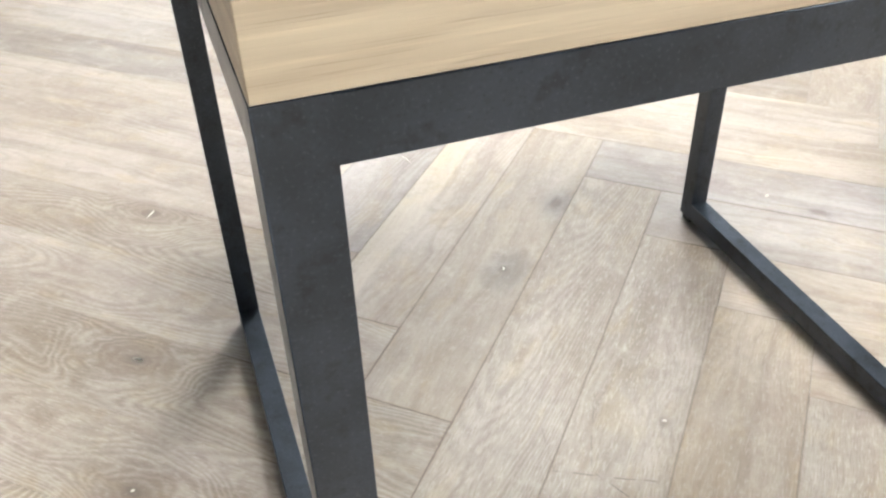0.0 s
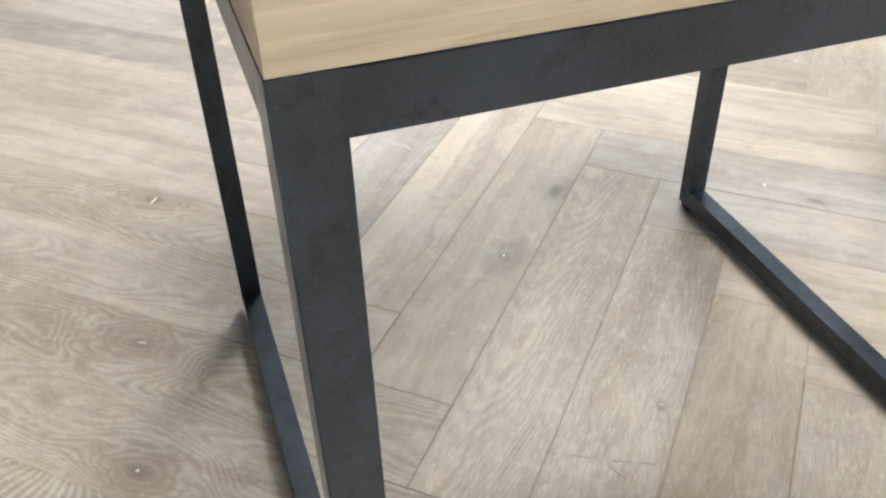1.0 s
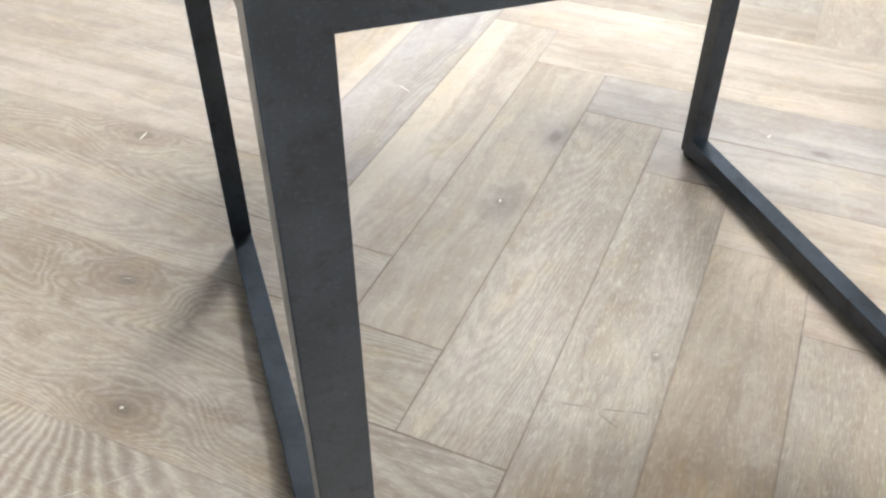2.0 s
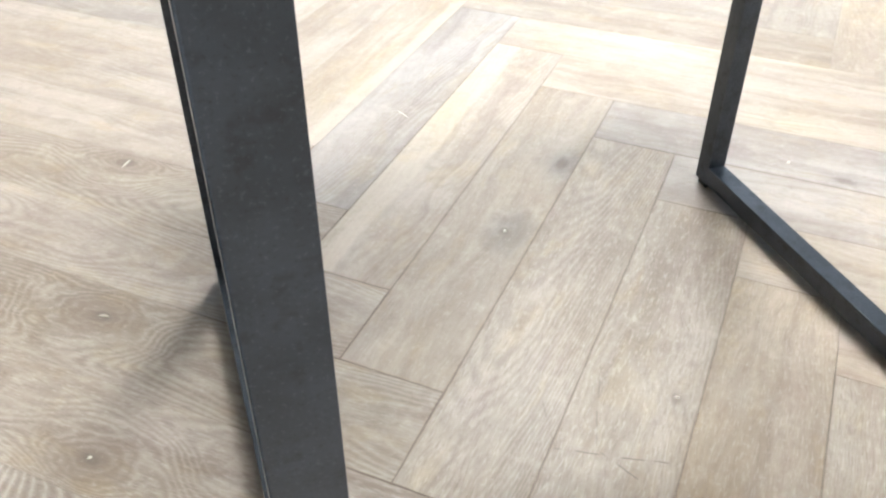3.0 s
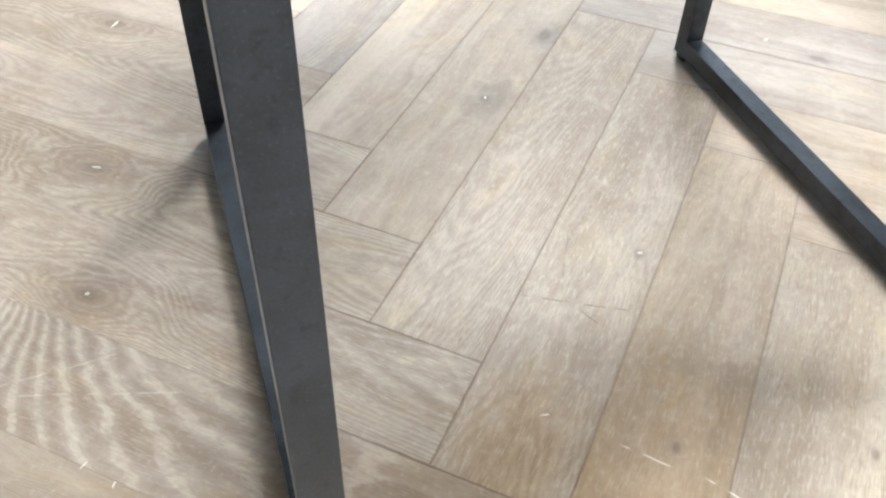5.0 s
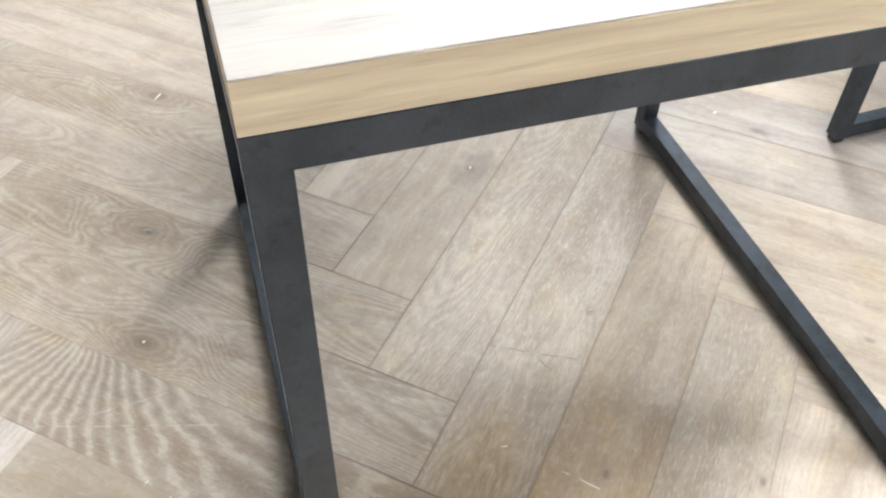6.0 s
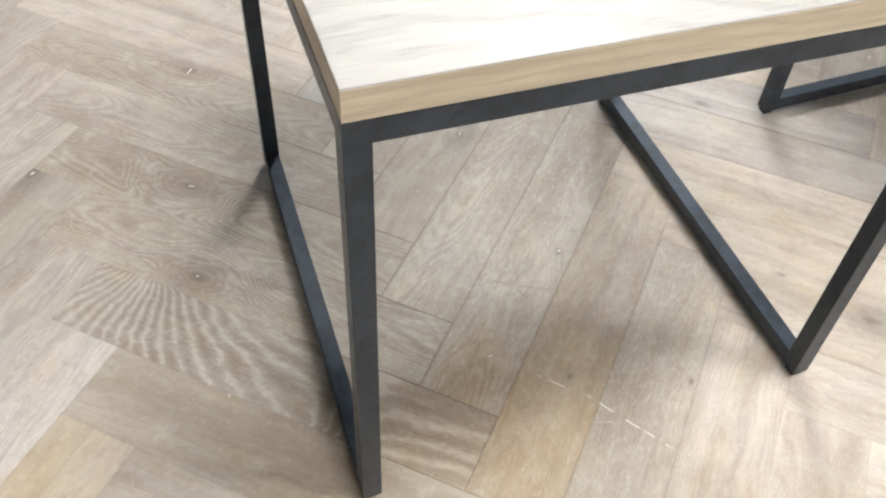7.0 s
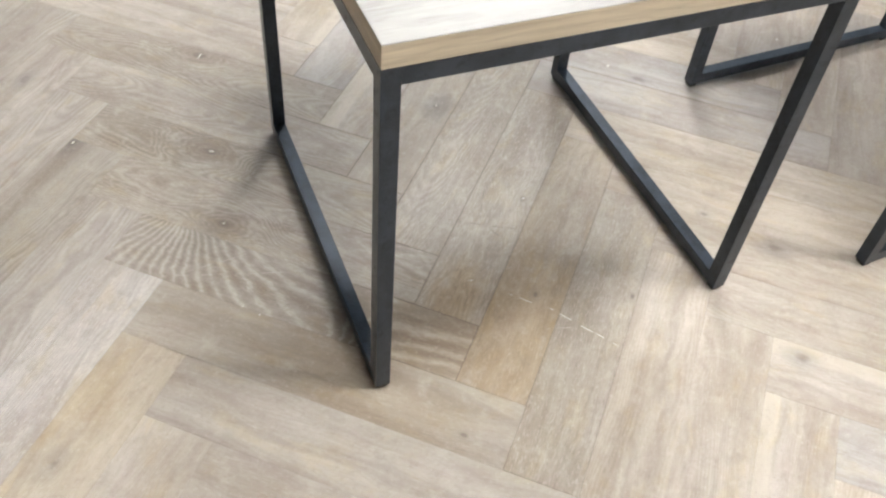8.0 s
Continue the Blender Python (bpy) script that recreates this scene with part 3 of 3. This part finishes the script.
# planks with a look of their own: tone (lighter or darker), warmth, strength of figure, and what else sets one apart
LOOKS = {
    ("u", -4, -1): dict(tone=0.35, warm=0.1, figure=0.2), ("u", -3, -1): dict(tone=0.3, warm=0.72, figure=0.2, bands=0.50),
    ("u", -2, -1): dict(tone=0.75, warm=-0.9, figure=0.5, brush=0.7, bands=0.50), ("u", -1, -1): dict(tone=0.05, warm=-0.4, figure=0.5, bands=0.43),
    ("u", 0, -1): dict(tone=-0.55, warm=0.1, figure=0.6), ("u", 1, -1): dict(tone=0.15, warm=-0.2, figure=0.5), ("u", 2, -1): dict(tone=0.3, warm=-0.1, figure=0.4),
    ("u", 3, -1): dict(tone=-0.1, figure=0.6),
    ("v", 5, 0): dict(tone=0.2, warm=0.2, figure=0.2), ("v", 4, 0): dict(tone=0.2, warm=0.1, figure=0.4, bands=0.43), ("v", 3, 0): dict(tone=0.25, warm=0.1, figure=0.4, bands=0.6),
    ("v", 2, 0): dict(tone=-0.3, warm=0.3, figure=0.70, brush=0.6, centre=0.01, slope=26.0, swirl=0.85, sway=4.0), ("v", 1, 0): dict(tone=-0.02, warm=0.05, figure=0.6, brush=0.6, bands=0.62),
    ("v", 0, 0): dict(tone=-0.4, warm=0.3, figure=0.70, centre=0.0, slope=16.0, swirl=0.95, brush=0.8, sway=4.0),
    ("v", -1, 0): dict(tone=-0.2, warm=0.2, figure=0.72, centre=-0.02, slope=18.0, swirl=0.9, brush=0.9, sway=4.5),
    # stains from here on also darken planks where the tabletop's shadow falls
    ("v", -2, 0): dict(tone=-0.36, warm=0.05, figure=1.0, centre=-0.095, slope=0.0, bend=0.0, arch=8.0, arch_at=0.201, sway=1.6, brush=0.5, late=260.0, stain=(-0.24, 0.0, 0.075), stain_shade_by=0.45),
    ("v", -3, 0): dict(tone=-0.24, warm=0.15, figure=0.2, stain=(-0.09, 0.01, 0.09), stain_shade_by=0.35), ("v", -4, 0): dict(tone=0.02, warm=0.05, figure=0.2),
    ("v", -5, 0): dict(tone=0.22, warm=0.0, figure=0.2),
    ("u", -6, 0): dict(tone=0.45, figure=0.3, sap_side=1.0, sap_at=0.025, bands=0.6), ("u", -5, 0): dict(tone=0.45, warm=0.1, figure=0.35, bands=0.62, open=False),
    ("u", -4, 0): dict(tone=0.38, warm=0.15, figure=0.4, centre=-0.01, slope=4.0, bands=0.62), ("u", -3, 0): dict(tone=-0.25, warm=0.25, figure=0.25, bands=0.3, brush=0.95, open=True),
    ("u", -2, 0): dict(tone=0.14, warm=0.45, figure=0.25, stain=(-0.17, 0.004, 0.10), stain_shade_by=0.5, open=True, brush=0.6),
    ("u", -1, 0): dict(tone=-0.08, warm=0.18, figure=0.45, stain=(-0.225, 0.0, 0.05), stain_shade_by=0.6, open=True, brush=0.95),
    ("u", 0, 0): dict(tone=-0.05, warm=0.22, figure=0.55, centre=0.03, slope=-30.0, sway=5.0, open=True, brush=0.8), ("u", 1, 0): dict(tone=-0.06, warm=0.3, figure=0.2, open=True, brush=0.45),
    ("u", 2, 0): dict(tone=0.2, warm=0.1, figure=0.35, sap_side=1.0, sap_at=0.012, open=True), ("u", 3, 0): dict(tone=-0.05, warm=-0.9, figure=0.5, open=True),
    ("u", 4, 0): dict(tone=0.3, warm=0.4, figure=0.2, sap_side=-1.0, sap_at=0.026), ("u", 5, 0): dict(tone=0.2, warm=0.2, figure=0.2),
    ("v", -7, 1): dict(tone=0.1, warm=-0.8, figure=0.3), ("v", -6, 1): dict(tone=0.35, warm=0.0, figure=0.3, sap_side=-1.0, sap_at=0.02), ("v", -5, 1): dict(tone=0.2, warm=0.15, figure=0.3, bands=0.50),
    ("v", -4, 1): dict(tone=0.22, warm=0.22, figure=0.3, bands=0.56), ("v", -3, 1): dict(tone=0.4, warm=0.3, figure=0.3, bands=0.56), ("v", -2, 1): dict(tone=0.25, warm=0.25, figure=0.3, bands=0.50),
    ("v", -1, 1): dict(tone=-0.05, warm=-0.5, figure=0.2, open=True), ("v", 0, 1): dict(tone=0.05, warm=-0.8, figure=0.2, open=True), ("v", 1, 1): dict(tone=0.35, warm=0.3, figure=0.3, bands=0.56),
    ("v", 2, 1): dict(tone=0.35, warm=0.2, figure=0.2, bands=0.43), ("u", -1, 1): dict(tone=-0.15, warm=-0.1, figure=0.3), ("u", 0, 1): dict(tone=0.15, warm=0.0, figure=0.3),
    ("u", 1, 1): dict(tone=0.1, figure=0.3),
}
PLAIN = dict(warm=0.0, bend=2600.0, arch=0.0, arch_at=0.0, sway=7.0, swirl=0.0, brush=0.45, bands=0.4, sap_side=0.0, sap_at=0.0, stain=(5.0, 5.0, 0.01), stain_shade_by=0.0, late=0.0, open=False)

far_verts, far_faces, far_uv = [], [], []
for place, (_, family, k, c, mid, turn) in enumerate(all_planks):
    look_of = LOOKS.get((family, k, c))
    own = dict(PLAIN, tone=dice.gauss(0, 0.40), warm=dice.random() * 0.4, figure=0.10 + 0.35 * dice.random() ** 2, centre=dice.uniform(-0.06, 0.06),
               slope=dice.uniform(8, 22) * dice.choice((-1, 1)), seed=dice.uniform(0, 90), bands=dice.uniform(0.1, 0.5), brush=dice.uniform(0.2, 0.45))
    drop = -abs(dice.gauss(0, 0.00012))
    spare = [(dice.uniform(-0.24, 0.24), dice.uniform(-0.035, 0.035), dice.uniform(0.004, 0.009)) if dice.random() < 0.10 else (5, 5, 0.001) for _ in range(2)]
    at = pose(mid.x, mid.y, drop, 0, 0, math.degrees(turn))
    if place < 300:
        if look_of:
            own.update(bands=0.4, brush=0.28, warm=0.0)
            own.update(look_of)
            spare = [(5, 5, 0.001)] * 2
        joint = own.pop("open")
        ob = new("plank", plank_mesh[family, "open" if joint else "tight"])
        ob.parent = floor
        ob.matrix_basis = at
        local = [at.inverted() @ Vector((kx, ky, 0)) for kx, ky, _ in KNOTS]
        half_long, half_wide = (RATIO * unit_u / 2, unit_v / 2) if family == "u" else (RATIO * unit_v / 2, unit_u / 2)
        mine = [(p.x, p.y, KNOTS[i][2]) for i, p in enumerate(local) if abs(p.x) < half_long and abs(p.y) < half_wide]
        for key, value in own.items():
            ob[key] = value
        ob["knot_a"], ob["knot_b"] = (mine + spare)[:2]
        ob["grime"] = dice.uniform(0.42, 0.62) if joint else dice.uniform(0.0, 0.16)
        ob["end_grime"] = 0.65 if family == "v" and c == 0 and -2 <= k <= 3 else 0.0
        ob["half_long"], ob["half_wide"] = half_long, half_wide
    else:
        base = len(far_verts)
        verts = plank_verts(RATIO * unit_u, unit_v) if family == "u" else plank_verts(RATIO * unit_v, unit_u)
        far_verts += [at @ Vector(p) for p in verts]
        far_faces += [tuple(base + q for q in f) for f in PLANK_FACES]
        far_uv += [(verts[q][0], verts[q][1]) for f in PLANK_FACES for q in f]
data = bpy.data.meshes.new("planks")
data.from_pydata(far_verts, [], far_faces)
layer = data.uv_layers.new(name="grain")
layer.data.foreach_set("uv", np.array(far_uv, dtype=np.float32).ravel())
data.materials.append(FAR_OAK)
rest = new("planks", data)
rest.parent = floor
tagged(rest, kind="stuff")


# ================= splinters on the floor =================
def splinter(x, y, long, wide, turn):
    """A tiny torn sliver of pale wood, lying flat."""
    bm = bmesh.new()
    outline = [(-0.5, 0.0), (-0.2, -0.42), (0.25, -0.5), (0.5, -0.1), (0.3, 0.45), (-0.15, 0.5)]
    low = [bm.verts.new((a * long, b * wide, 0.0)) for a, b in outline]
    up = [bm.verts.new((0.8 * a * long, 0.6 * b * wide, 0.35 * wide * (1.0 + a))) for a, b in outline]
    bm.faces.new(list(reversed(low)))
    bm.faces.new(up)
    for q in range(6):
        bm.faces.new((low[q], low[(q + 1) % 6], up[(q + 1) % 6], up[q]))
    ob = part("wood_splinter", bm, SPLINTER)
    ob.matrix_basis = pose(x, y, 0.0001, 0, 0, turn)
    size = "long thin" if long > 0.01 else "short" if long > 0.005 else "tiny"
    return tagged(ob, f"{size} pale torn wood splinter on the oak floor", "wood splinter", "wood splinters on the floor")


SPLINTER = painted("pale_torn_wood", (0.74, 0.69, 0.61), 0.6, 900.0)
for row in ((-0.070, 0.748, 0.017, 0.0022, 52), (-0.101, 0.499, 0.011, 0.0024, -30), (-0.116, 0.341, 0.004, 0.0026, 10), (0.277, 0.501, 0.0045, 0.0022, 70),
            (0.324, 0.254, 0.005, 0.0024, -35), (0.248, 0.757, 0.026, 0.0011, -70), (0.617, 0.516, 0.0055, 0.0030, 20), (0.978, 0.497, 0.006, 0.0030, 30),
            (0.184, 0.128, 0.007, 0.0014, -10), (-0.298, 0.581, 0.007, 0.0028, 25), (-0.107, 0.162, 0.006, 0.0011, 60), (-0.125, 0.183, 0.007, 0.0010, 40)):
    splinter(*row)
